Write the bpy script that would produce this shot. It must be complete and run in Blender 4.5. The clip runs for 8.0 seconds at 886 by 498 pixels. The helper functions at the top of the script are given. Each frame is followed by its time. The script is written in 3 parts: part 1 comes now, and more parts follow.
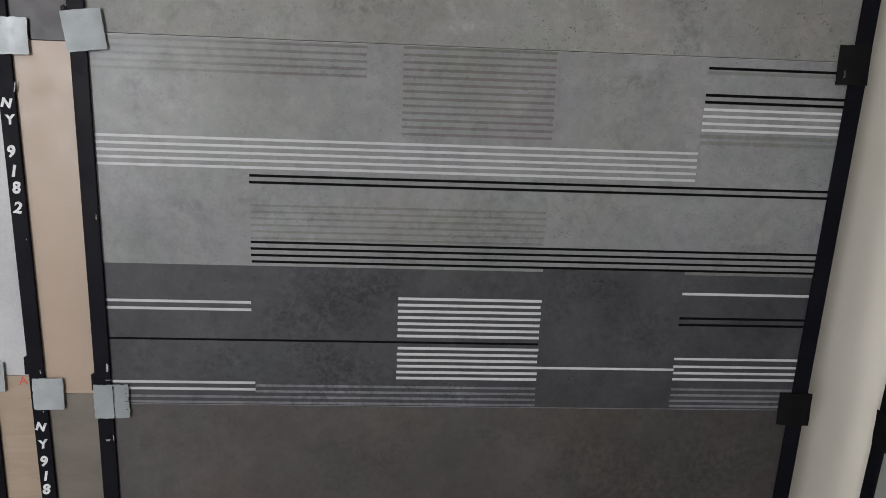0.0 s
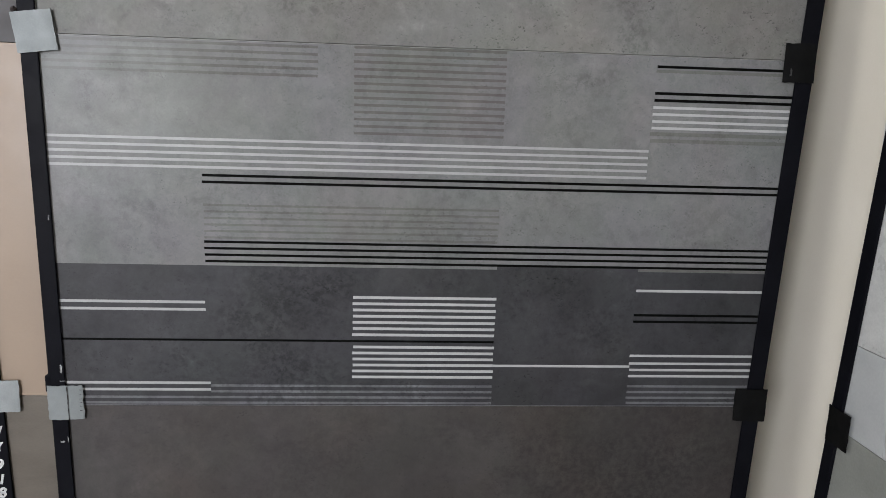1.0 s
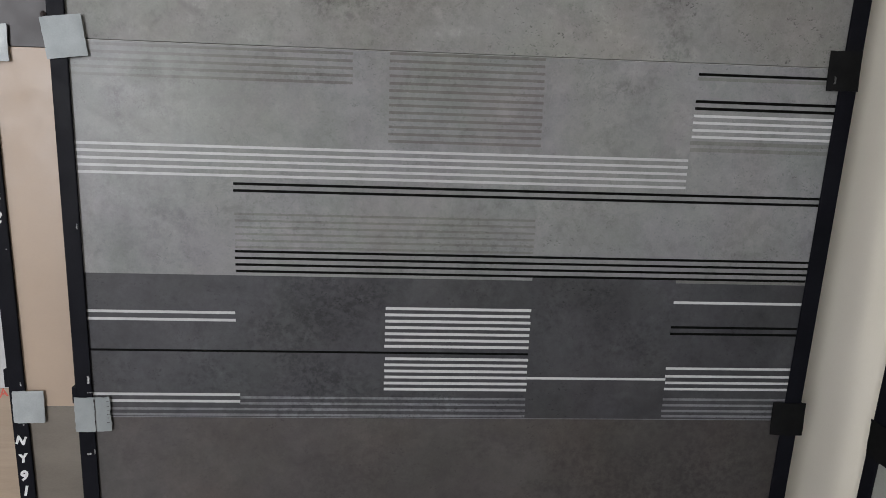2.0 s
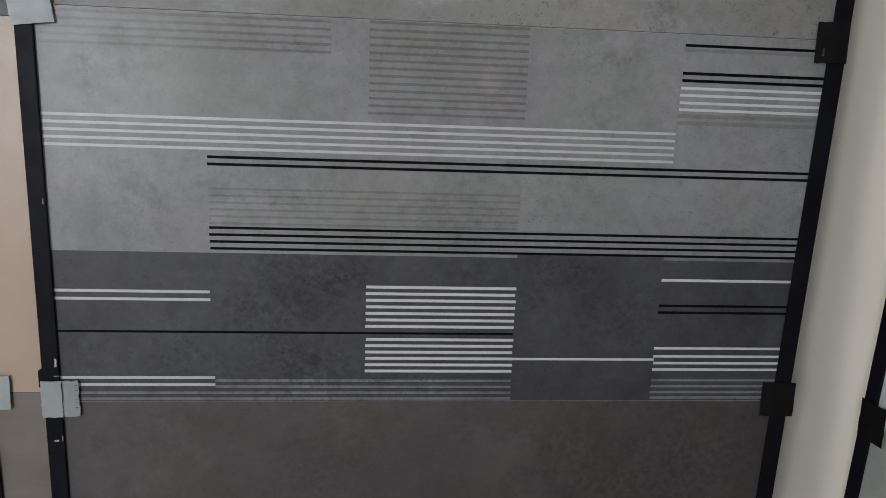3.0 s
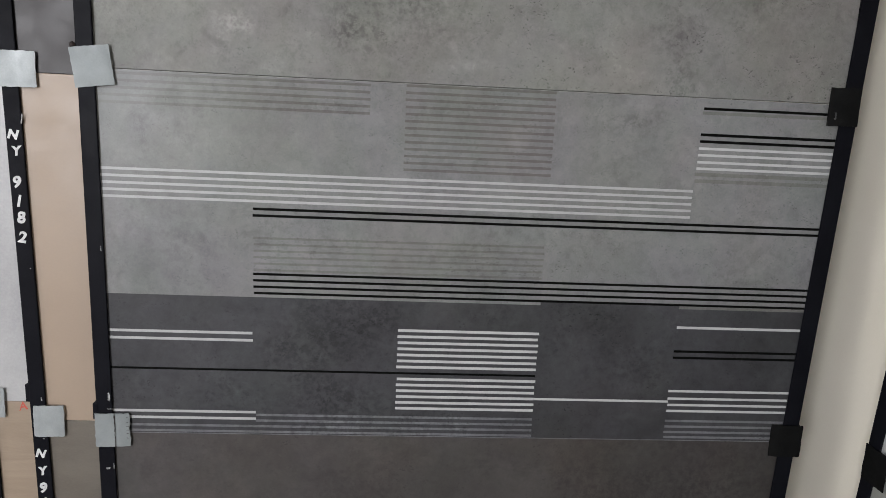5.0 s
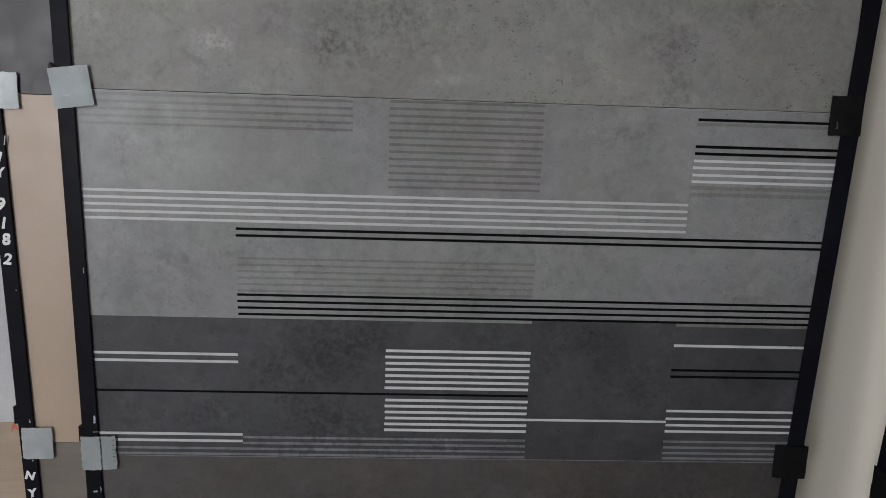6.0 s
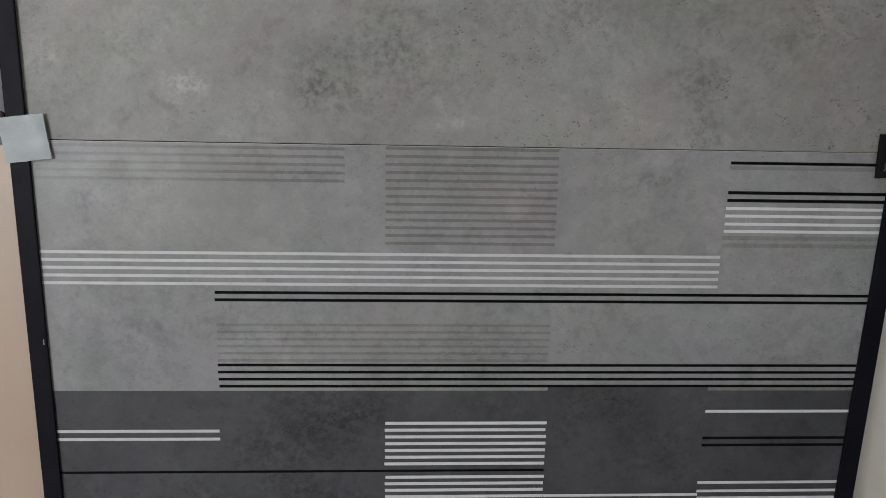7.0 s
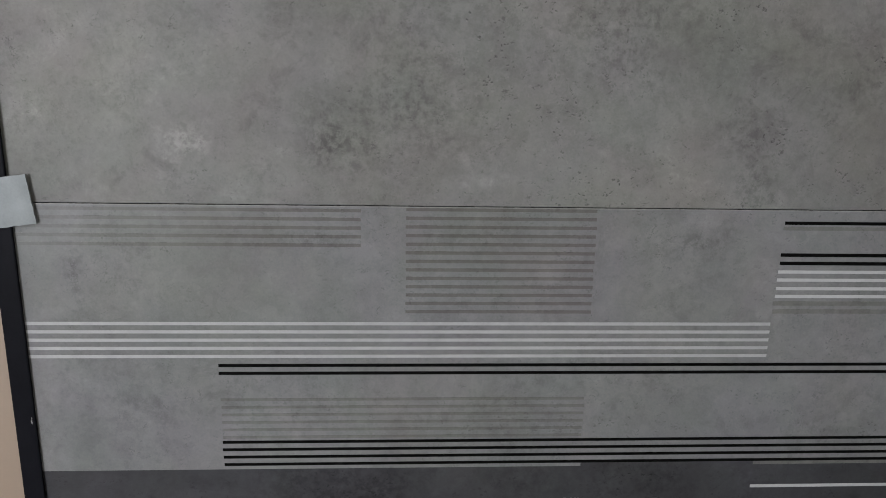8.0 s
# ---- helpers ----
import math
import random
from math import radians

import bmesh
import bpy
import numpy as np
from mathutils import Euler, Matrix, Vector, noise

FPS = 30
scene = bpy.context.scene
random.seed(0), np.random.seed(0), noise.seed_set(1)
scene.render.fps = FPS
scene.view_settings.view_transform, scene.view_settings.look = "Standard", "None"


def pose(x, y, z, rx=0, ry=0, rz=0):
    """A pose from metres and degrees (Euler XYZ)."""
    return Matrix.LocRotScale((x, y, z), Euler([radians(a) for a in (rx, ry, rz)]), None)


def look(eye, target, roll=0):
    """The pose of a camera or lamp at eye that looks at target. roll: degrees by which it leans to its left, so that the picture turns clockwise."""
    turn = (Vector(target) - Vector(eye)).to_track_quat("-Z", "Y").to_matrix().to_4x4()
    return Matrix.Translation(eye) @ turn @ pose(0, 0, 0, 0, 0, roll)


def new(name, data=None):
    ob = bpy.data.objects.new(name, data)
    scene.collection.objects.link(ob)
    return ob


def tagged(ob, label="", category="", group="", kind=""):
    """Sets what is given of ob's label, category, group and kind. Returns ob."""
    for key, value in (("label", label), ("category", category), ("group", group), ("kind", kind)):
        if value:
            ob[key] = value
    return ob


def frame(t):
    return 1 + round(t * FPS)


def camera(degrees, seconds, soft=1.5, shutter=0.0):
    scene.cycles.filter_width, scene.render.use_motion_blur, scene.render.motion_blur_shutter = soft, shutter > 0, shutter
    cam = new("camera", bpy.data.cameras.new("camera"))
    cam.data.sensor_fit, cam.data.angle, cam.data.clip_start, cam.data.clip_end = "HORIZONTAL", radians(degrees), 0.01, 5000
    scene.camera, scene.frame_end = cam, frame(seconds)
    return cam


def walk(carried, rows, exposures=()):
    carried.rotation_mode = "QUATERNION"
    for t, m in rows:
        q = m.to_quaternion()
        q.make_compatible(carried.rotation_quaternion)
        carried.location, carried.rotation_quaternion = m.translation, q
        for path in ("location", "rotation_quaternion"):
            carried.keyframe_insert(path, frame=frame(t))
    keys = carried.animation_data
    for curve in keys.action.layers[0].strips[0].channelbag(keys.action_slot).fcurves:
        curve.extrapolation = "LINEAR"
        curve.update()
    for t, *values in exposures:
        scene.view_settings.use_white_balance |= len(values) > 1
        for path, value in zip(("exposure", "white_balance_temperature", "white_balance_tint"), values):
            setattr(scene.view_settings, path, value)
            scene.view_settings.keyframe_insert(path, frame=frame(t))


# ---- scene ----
cam = camera(65.5, 8.0, soft=0.75)
PATH = [
    (0, (-0.115, -1.108, 1.394), (0.002, 0.852, 1.01), 2.0),
    (0.3, (-0.093, -1.125, 1.393), (0.023, 0.838, 1.032), 1.8),
    (0.5, (-0.076, -1.13, 1.395), (0.04, 0.835, 1.038), 1.7),
    (0.8, (-0.061, -1.124, 1.389), (0.066, 0.841, 1.038), 1.6),
    (1, (-0.049, -1.121, 1.379), (0.085, 0.842, 1.023), 1.7),
    (1.2, (-0.069, -1.115, 1.378), (0.071, 0.85, 1.03), 1.6),
    (1.5, (-0.095, -1.108, 1.386), (0.02, 0.859, 1.045), 1.7),
    (1.7, (-0.102, -1.103, 1.394), (0.012, 0.861, 1.037), 1.8),
    (2.8, (-0.099, -1.067, 1.366), (0.092, 0.89, 1.001), 2.0),
    (3, (-0.094, -1.068, 1.342), (0.078, 0.895, 0.997), 1.9),
    (3.2, (-0.1, -1.065, 1.344), (0.072, 0.895, 0.986), 1.8),
    (3.5, (-0.121, -1.068, 1.354), (0.042, 0.893, 0.996), 1.9),
    (3.7, (-0.113, -1.077, 1.356), (0.032, 0.887, 1.01), 1.9),
    (4, (-0.103, -1.099, 1.363), (0.02, 0.869, 1.031), 1.9),
    (4.2, (-0.117, -1.11, 1.384), (0.004, 0.857, 1.04), 2.1),
    (4.5, (-0.135, -1.124, 1.416), (0.011, 0.838, 1.061), 2.3),
    (4.7, (-0.137, -1.125, 1.431), (0.007, 0.837, 1.071), 2.5),
    (5.8, (-0.081, -1.089, 1.448), (0.029, 0.875, 1.086), 2.4),
    (6, (-0.076, -1.089, 1.462), (0.005, 0.877, 1.104), 1.8),
    (6.2, (-0.083, -1.087, 1.476), (0.009, 0.882, 1.135), 1.6),
    (6.5, (-0.081, -1.059, 1.497), (-0.002, 0.911, 1.158), 1.3),
    (6.8, (-0.09, -0.992, 1.511), (0.013, 0.976, 1.167), 1.2),
    (7, (-0.085, -0.958, 1.526), (0.009, 1.008, 1.172), 1.0),
    (7.2, (-0.092, -0.942, 1.546), (0.008, 1.024, 1.197), 0.8),
    (7.5, (-0.122, -0.94, 1.614), (-0.027, 1.025, 1.254), 0.5),
    (7.8, (-0.122, -0.919, 1.639), (-0.027, 1.045, 1.269), 0.5),
    (8, (-0.119, -0.849, 1.623), (-0.015, 1.106, 1.21), 1.0),
]
EXPOSURES = [(0, -0.03, 6720, 12), (0.5, -0.12, 6630, 12), (1, 0.08, 6630, 12), (1.5, 0.14, 6810, 12), (1.7, 0.10, 6765, 12), (2.8, -0.10, 6585, 12), (3, -0.13, 6560, 12), (3.5, 0.03, 6540, 12), (4, 0.18, 6720, 12), (4.5, 0.18, 6900, 12), (4.7, 0.15, 6855, 12), (5.8, -0.12, 6585, 12), (6, -0.28, 6630, 12), (6.5, 0.22, 6720, 12), (7, 0.00, 6720, 12), (7.5, -0.30, 6585, 12), (7.8, -0.38, 6450, 12), (8, -0.15, 6630, 12)]
walk(cam, [(t, look(eye, target, roll)) for t, eye, target, roll in PATH], EXPOSURES)

# ---- world and light ----
world = bpy.data.worlds.new("world")
scene.world = world
world.use_nodes = True
wn = world.node_tree.nodes
sky = wn.new("ShaderNodeTexSky")
sky.sky_type = "NISHITA"
sky.sun_disc = False
sky.sun_elevation, sky.sun_rotation = radians(40), radians(70)
wn["Background"].inputs["Strength"].default_value = 0.12
world.node_tree.links.new(sky.outputs["Color"], wn["Background"].inputs["Color"])


def area_lamp(name, m, sx, sy, watts, colour):
    data = bpy.data.lights.new(name, "AREA")
    data.shape, data.size, data.size_y, data.energy, data.color = "RECTANGLE", sx, sy, watts, colour
    ob = new(name, data)
    ob.matrix_world = m
    return ob


# daylight through the window in the wall behind the camera
area_lamp("daylight_stand_in", look((-2.03, -3.62, 1.78), (-2.03, 0, 1.78)), 1.3, 1.7, 136, (0.895, 0.938, 1.0))
# and a weak fill lamp added on the left, to brighten the right wall
area_lamp("daylight_stand_in", look((-3.42, -1.35, 1.18), (0, -1.35, 1.18)), 1.4, 2.0, 18, (0.98, 0.965, 0.94))


# ---- materials ----
def material(name):
    mat = bpy.data.materials.new(name)
    mat.use_nodes = True
    return mat, mat.node_tree, mat.node_tree.nodes["Principled BSDF"]


class Nodes:
    """Short hand for node trees."""

    def __init__(self, tree):
        self.tree = tree

    def add(self, kind, **values):
        n = self.tree.nodes.new(kind)
        for key, v in values.items():
            n.inputs[key.replace("_", " ")].default_value = v
        return n

    def link(self, a, b):
        self.tree.links.new(a, b)

    def place(self, offset=(0, 0, 0), scale=(1, 1, 1)):
        geo = self.tree.nodes.new("ShaderNodeNewGeometry")
        m = self.tree.nodes.new("ShaderNodeMapping")
        m.inputs["Location"].default_value = offset
        m.inputs["Scale"].default_value = scale
        self.link(geo.outputs["Position"], m.inputs["Vector"])
        return m.outputs["Vector"]

    def noise(self, vec, scale, detail=4.0, rough=0.55, distort=0.0):
        n = self.add("ShaderNodeTexNoise", Scale=scale, Detail=detail, Roughness=rough, Distortion=distort)
        self.link(vec, n.inputs["Vector"])
        return n.outputs["Fac"]

    def span(self, value, a, b, c=0.0, d=1.0):
        n = self.add("ShaderNodeMapRange")
        for k, v in zip(("From Min", "From Max", "To Min", "To Max"), (a, b, c, d)):
            n.inputs[k].default_value = v
        self.link(value, n.inputs["Value"])
        return n.outputs["Result"]

    def math(self, op, a, b):
        n = self.tree.nodes.new("ShaderNodeMath")
        n.operation = op
        for i, v in enumerate((a, b)):
            if isinstance(v, (int, float)):
                n.inputs[i].default_value = v
            else:
                self.link(v, n.inputs[i])
        return n.outputs[0]

    def mix(self, fac, a, b, blend="MIX"):
        n = self.tree.nodes.new("ShaderNodeMix")
        n.data_type, n.blend_type = "RGBA", blend
        for sock, v in ((n.inputs[0], fac), (n.inputs[6], a), (n.inputs[7], b)):
            if isinstance(v, (int, float)):
                sock.default_value = v
            elif isinstance(v, tuple):
                sock.default_value = (*v, 1)
            else:
                self.link(v, sock)
        return n.outputs[2]

    def bump(self, height, strength, distance, bsdf):
        n = self.add("ShaderNodeBump", Strength=strength, Distance=distance)
        self.link(height, n.inputs["Height"])
        self.link(n.outputs["Normal"], bsdf.inputs["Normal"])


def grey(v, tint=(1, 1, 1)):
    return tuple(v * t for t in tint)


def cement_colour(n, seed, low, mid, high, pits=0.8, warm=(1.06, 1.0, 0.92), spots=(), columns=0.0, speck=0.22, smears=0.35, crazing=0.45, pitted=None):
    """Cement-look print: clouds, blotches, fine grain and small dark pits. Returns colour and height."""
    vec = n.place((seed, seed * 0.7, seed * 1.3))
    big = n.noise(vec, 2.6, 3, 0.6, 0.6)
    med = n.noise(vec, 11, 6, 0.66, 0.3)
    small = n.noise(vec, 46, 6, 0.7)
    grain = n.noise(vec, 330, 3, 0.7)
    tone = n.math("ADD", n.math("MULTIPLY", big, 0.34), n.math("MULTIPLY", med, 0.42))
    tone = n.math("ADD", tone, n.math("MULTIPLY", small, 0.24))
    if columns:
        sx = n.tree.nodes.new("ShaderNodeSeparateXYZ")
        n.link(n.place(), sx.inputs[0])
        col = n.math("FLOOR", n.math("MULTIPLY", n.math("ADD", sx.outputs[0], 0.6), 1 / 0.24), 0)
        wn_ = n.tree.nodes.new("ShaderNodeTexWhiteNoise")
        wn_.noise_dimensions = "1D"
        n.link(n.math("ADD", col, seed), wn_.inputs["W"])
        tone = n.math("ADD", tone, n.math("MULTIPLY", n.math("SUBTRACT", wn_.outputs["Value"], 0.5), columns))
    ramp = n.tree.nodes.new("ShaderNodeValToRGB")
    els = ramp.color_ramp.elements
    els[0].position, els[0].color = 0.36, (*low, 1)
    els[1].position, els[1].color = 0.64, (*high, 1)
    e = els.new(0.5)
    e.color = (*mid, 1)
    n.link(tone, ramp.inputs[0])
    col = ramp.outputs[0]
    # warm and cool drifts
    drift = n.span(n.noise(n.place((seed + 9, 3, seed)), 5.0, 3), 0.42, 0.66, 0, 0.75)
    col = n.mix(drift, col, warm, "MULTIPLY")
    hue = n.span(n.noise(n.place((seed + 5, seed, 2)), 8.5, 5, 0.62, 0.5), 0.36, 0.64, 0, 1)
    col = n.mix(1.0, col, n.mix(hue, (0.980, 1.008, 0.972), (1.020, 0.990, 1.010)), "MULTIPLY")
    flecks = n.noise(vec, 85, 5, 0.75)
    patch = n.span(n.noise(n.place((seed + 6, 5, 7)), 6, 4, 0.6), 0.45, 0.62, 0.15, 1)
    col = n.mix(n.math("MULTIPLY", n.span(flecks, 0.50, 0.38, 0, speck), patch), col, grey(0.45), "MULTIPLY")
    col = n.mix(n.math("MULTIPLY", n.span(flecks, 0.54, 0.66, 0, speck * 0.6), patch), col, grey(1.45), "MULTIPLY")
    # named stains of the print, and painted-in shading: centre x, z, radius x, radius z, strength (below zero: pale)
    for cx, cz, rx, rz, s in spots:
        v = n.place((-cx / rx, 0, -cz / rz), (1 / rx, 0, 1 / rz))
        ln = n.tree.nodes.new("ShaderNodeVectorMath")
        ln.operation = "LENGTH"
        n.link(v, ln.inputs[0])
        reach = n.math("ADD", ln.outputs["Value"], n.math("MULTIPLY", n.math("SUBTRACT", n.noise(vec, 24, 5, 0.7), 0.5), 2.6))
        mask = n.span(reach, 1.3, 0.1, 0, abs(s))
        mask = n.math("MULTIPLY", mask, n.span(flecks, 0.44, 0.56, 1.0, 0.12))
        col = n.mix(mask, col, grey(0.42 if s > 0 else 1.9), "MULTIPLY")
    col = n.mix(n.span(grain, 0.3, 0.7, 0, 1), n.mix(1.0, col, grey(0.945), "MULTIPLY"), n.mix(1.0, col, grey(1.055), "MULTIPLY"))
    # pale plaster smears
    smear = n.math("MULTIPLY", n.span(n.noise(n.place((seed + 1, 3, 9)), 15, 8, 0.76, 0.4), 0.54, 0.68, 0, 1), n.span(big, 0.40, 0.60, 0.1, 1))
    col = n.mix(n.math("MULTIPLY", smear, smears), col, grey(1.42), "MULTIPLY")
    # darker washes and hairline crazing
    wash = n.math("MULTIPLY", n.span(n.noise(n.place((seed + 8, 6, 1)), 19, 7, 0.72, 0.5), 0.47, 0.34, 0, 1), n.span(n.noise(n.place((seed + 3, 2, 8)), 4.5, 3), 0.42, 0.60, 0.15, 1))
    col = n.mix(n.math("MULTIPLY", wash, smears), col, grey(0.66), "MULTIPLY")
    for sc, wide, sd in ((8.0, 0.0045, 1.0), (17.0, 0.0075, 4.0)):
        c = n.math("SUBTRACT", n.noise(n.place((seed + sd, 4, sd)), sc, 7, 0.66, 0.3), 0.5)
        line = n.span(n.math("ABSOLUTE", c, 0), 0.0, wide, 1, 0)
        keep = n.math("MULTIPLY", n.span(n.noise(n.place((seed + sd, 9, 3)), 11, 4, 0.7), 0.53, 0.60, 0, 1), n.span(flecks, 0.42, 0.55, 0.1, 1))
        col = n.mix(n.math("MULTIPLY", n.math("MULTIPLY", line, keep), crazing), col, grey(0.40), "MULTIPLY")
    # pits of uneven outline, gathered in patches, each with a highlight painted along its lower edge
    field = n.span(n.noise(n.place((seed + 4, 1, 2)), 7, 4, 0.62), 0.44, 0.62, 0.06, 1)
    if pitted:
        # the print is more pitted towards one end
        px = n.tree.nodes.new("ShaderNodeSeparateXYZ")
        n.link(n.place(), px.inputs[0])
        field = n.math("MULTIPLY", field, n.span(px.outputs[0], pitted[0], pitted[1], 0.2, 1))
    gate = n.span(n.noise(vec, 62, 2), 0.515, 0.57, 0, 1)

    def pits_at(dz, scale, r0, r1):
        p = n.place((seed, 0, dz))
        wob = n.add("ShaderNodeTexNoise", Scale=150.0, Detail=3.0, Roughness=0.7)
        n.link(p, wob.inputs["Vector"])
        off = n.tree.nodes.new("ShaderNodeVectorMath")
        off.operation = "MULTIPLY_ADD"
        off.inputs[1].default_value = (0.016, 0.016, 0.010)
        n.link(wob.outputs["Color"], off.inputs[0])
        n.link(p, off.inputs[2])
        vor = n.add("ShaderNodeTexVoronoi", Scale=scale, Randomness=1.0)
        n.link(off.outputs[0], vor.inputs["Vector"])
        return n.span(vor.outputs["Distance"], r0, r1, 1, 0)

    fine = n.math("MULTIPLY", n.math("MULTIPLY", pits_at(0, 165.0, 0.20, 0.36), gate), n.math("MULTIPLY", field, pits))
    lip_highlight = n.math("MULTIPLY", n.math("MULTIPLY", pits_at(0.0015, 165.0, 0.18, 0.34), gate), n.math("MULTIPLY", field, pits * 0.5))
    scratch = n.span(n.math("ABSOLUTE", n.math("SUBTRACT", n.noise(n.place((seed + 7, 2, 4), (1, 1, 1.5)), 95, 3, 0.6, 0.4), 0.5), 0), 0.006, 0.022, 1, 0)
    keep = n.math("MULTIPLY", n.span(n.noise(n.place((seed + 11, 4, 1)), 70, 2), 0.55, 0.62, 0, 1), n.span(n.noise(n.place((seed + 13, 1, 6)), 9, 4, 0.65), 0.50, 0.62, 0, 1))
    scratch = n.math("MULTIPLY", n.math("MULTIPLY", scratch, keep), pits * 0.75)
    col = n.mix(lip_highlight, col, grey(1.4), "MULTIPLY")
    pit = n.math("MAXIMUM", fine, scratch)
    col = n.mix(pit, col, grey(0.24), "MULTIPLY")
    light = n.math("MULTIPLY", n.span(n.noise(n.place((seed + 2, 8, 5)), 170, 3), 0.64, 0.72, 0, 1), n.math("MULTIPLY", field, 0.5))
    col = n.mix(light, col, grey(1.4), "MULTIPLY")
    height = n.math("SUBTRACT", n.math("MULTIPLY", small, 0.5), pit)
    return col, height


def cement(name, seed, low, mid, high, rough=0.31, spec=0.13, fade=None, gain=1.0, tint=(1, 1, 1), **kw):
    mat, tree, bsdf = material(name)
    n = Nodes(tree)
    col, height = cement_colour(n, seed, low, mid, high, **kw)
    if fade:
        # a printed band that fades into the cement along x
        sx = tree.nodes.new("ShaderNodeSeparateXYZ")
        n.link(n.place(), sx.inputs[0])
        col = n.mix(n.span(sx.outputs[0], fade[0], fade[1], 0, 1), col, n.mix(1.0, col, grey(gain, tint), "MULTIPLY"))
    elif gain != 1.0:
        col = n.mix(1.0, col, grey(gain, tint), "MULTIPLY")
    n.link(col, bsdf.inputs["Base Color"])
    n.link(n.span(n.noise(n.place((seed, 2, 2)), 30, 4), 0.3, 0.7, rough - 0.06, rough + 0.08), bsdf.inputs["Roughness"])
    bsdf.inputs["Specular IOR Level"].default_value = spec
    n.bump(height, 0.12, 0.0006, bsdf)
    return mat


def mottled(name, a, b, scale, rough=0.5, spec=0.5, metal=0.0, stretch=(1, 1, 1), bump=0.1, seed=0.0, fine=260.0, distort=0.3):
    mat, tree, bsdf = material(name)
    n = Nodes(tree)
    vec = n.place((seed, seed, seed), stretch)
    f = n.math("ADD", n.math("MULTIPLY", n.noise(vec, scale, 6, 0.6, distort), 0.72), n.math("MULTIPLY", n.noise(vec, fine, 3), 0.28))
    n.link(n.mix(n.span(f, 0.36, 0.64), a, b), bsdf.inputs["Base Color"])
    n.link(n.span(n.noise(vec, scale * 2.3, 4), 0.3, 0.7, rough - 0.07, rough + 0.09), bsdf.inputs["Roughness"])
    bsdf.inputs["Specular IOR Level"].default_value = spec
    bsdf.inputs["Metallic"].default_value = metal
    n.bump(f, bump, 0.001, bsdf)
    return mat


LIGHT = dict(seed=3.1, low=grey(0.143, (0.985, 1, 1.01)), mid=grey(0.175, (0.985, 1, 1.01)), high=grey(0.212, (0.99, 1, 1.0)), warm=(1.02, 1.0, 0.95), columns=0.03, smears=0.45, speck=0.26, crazing=0.7, pits=0.45, spec=0.10, rough=0.27, pitted=(-0.6, 0.1),
             spots=((-0.50, 1.20, 0.10, 0.05, 0.14), (-0.44, 1.235, 0.05, 0.03, 0.22), (-0.53, 1.40, 0.012, 0.035, 0.5), (0.25, 1.45, 0.05, 0.025, 0.45), (-0.23, 1.455, 0.05, 0.012, 0.35)))
DARK = dict(seed=7.7, low=grey(0.024, (0.99, 1, 1.10)), mid=grey(0.039, (0.985, 1, 1.10)), high=grey(0.054, (0.985, 1, 1.08)), warm=(1.03, 1.0, 0.96), pits=0.9, speck=0.6, columns=0.05, smears=0.7, crazing=0.5, rough=0.48, spec=0.28,
            spots=((-0.22, 1.08, 0.09, 0.06, 0.85), (-0.155, 1.11, 0.05, 0.04, 0.6), (-0.30, 1.04, 0.06, 0.04, 0.6), (-0.22, 0.97, 0.08, 0.05, 0.65), (0.05, 1.12, 0.06, 0.03, 0.4), (0.30, 1.02, 0.07, 0.06, 0.25), (0.24, 1.12, 0.04, 0.02, 0.4)))
cement_light = cement("cement_light", **LIGHT)
cement_dark = cement("cement_dark", **DARK)
band_faint = cement("band_faint", gain=0.70, tint=(1.03, 0.98, 0.93), **LIGHT)
band_fading = cement("band_fading", gain=0.71, tint=(1.02, 0.98, 0.93), fade=(-0.85, -0.3), **LIGHT)
band_soft = cement("band_soft", gain=0.80, tint=(1.0, 0.99, 0.94), **LIGHT)
# paler cement, a painted highlight for the decor tile's top edge
edge_highlight = cement("edge_highlight", gain=1.4, tint=(1.0, 0.99, 0.97), **LIGHT)
band_pale = cement("band_pale", gain=3.2, tint=(1.0, 1.0, 0.99), **DARK)
cement_upper = cement("cement_upper", seed=12.4, low=grey(0.143, (1.005, 1, 0.96)), mid=grey(0.178, (1.0, 1, 0.965)), high=grey(0.222, (0.995, 1, 0.97)), warm=(1.025, 0.99, 0.945), pits=0.85, speck=0.30, smears=0.65, crazing=0.5, spec=0.045, pitted=(-0.40, 0.0),
                      spots=((-0.225, 1.572, 0.06, 0.03, 0.6), (-0.12, 1.62, 0.12, 0.06, 0.25), (-0.28, 1.545, 0.04, 0.012, 0.35), (0.325, 1.53, 0.03, 0.025, 0.4), (0.31, 1.59, 0.04, 0.03, 0.35), (0.46, 1.70, 0.09, 0.08, 0.2), (-0.385, 1.572, 0.035, 0.022, -0.6), (-0.265, 1.565, 0.03, 0.03, -0.5), (-0.20, 1.66, 0.03, 0.03, -0.35), (0.13, 1.72, 0.25, 0.10, 0.22), (-0.02, 1.53, 0.06, 0.01, -0.25)))
# wide pale left spot and two right dark ones paint in the light fall-off
cement_lower = cement("cement_lower", seed=21.9, low=grey(0.026, (1.13, 1, 0.97)), mid=grey(0.036, (1.12, 1, 0.97)), high=grey(0.050, (1.10, 1, 0.95)), warm=(1.08, 0.98, 0.88), pits=0.6, speck=0.45, smears=0.6, rough=0.55, spec=0.45,
                      spots=((0.03, 0.85, 0.08, 0.04, 0.4), (0.35, 0.86, 0.07, 0.02, -0.3), (-0.24, 0.78, 0.38, 0.18, -0.38), (0.28, 0.78, 0.16, 0.12, 0.3), (0.44, 0.80, 0.24, 0.22, 0.5)))
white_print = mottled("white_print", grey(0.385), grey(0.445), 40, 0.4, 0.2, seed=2)
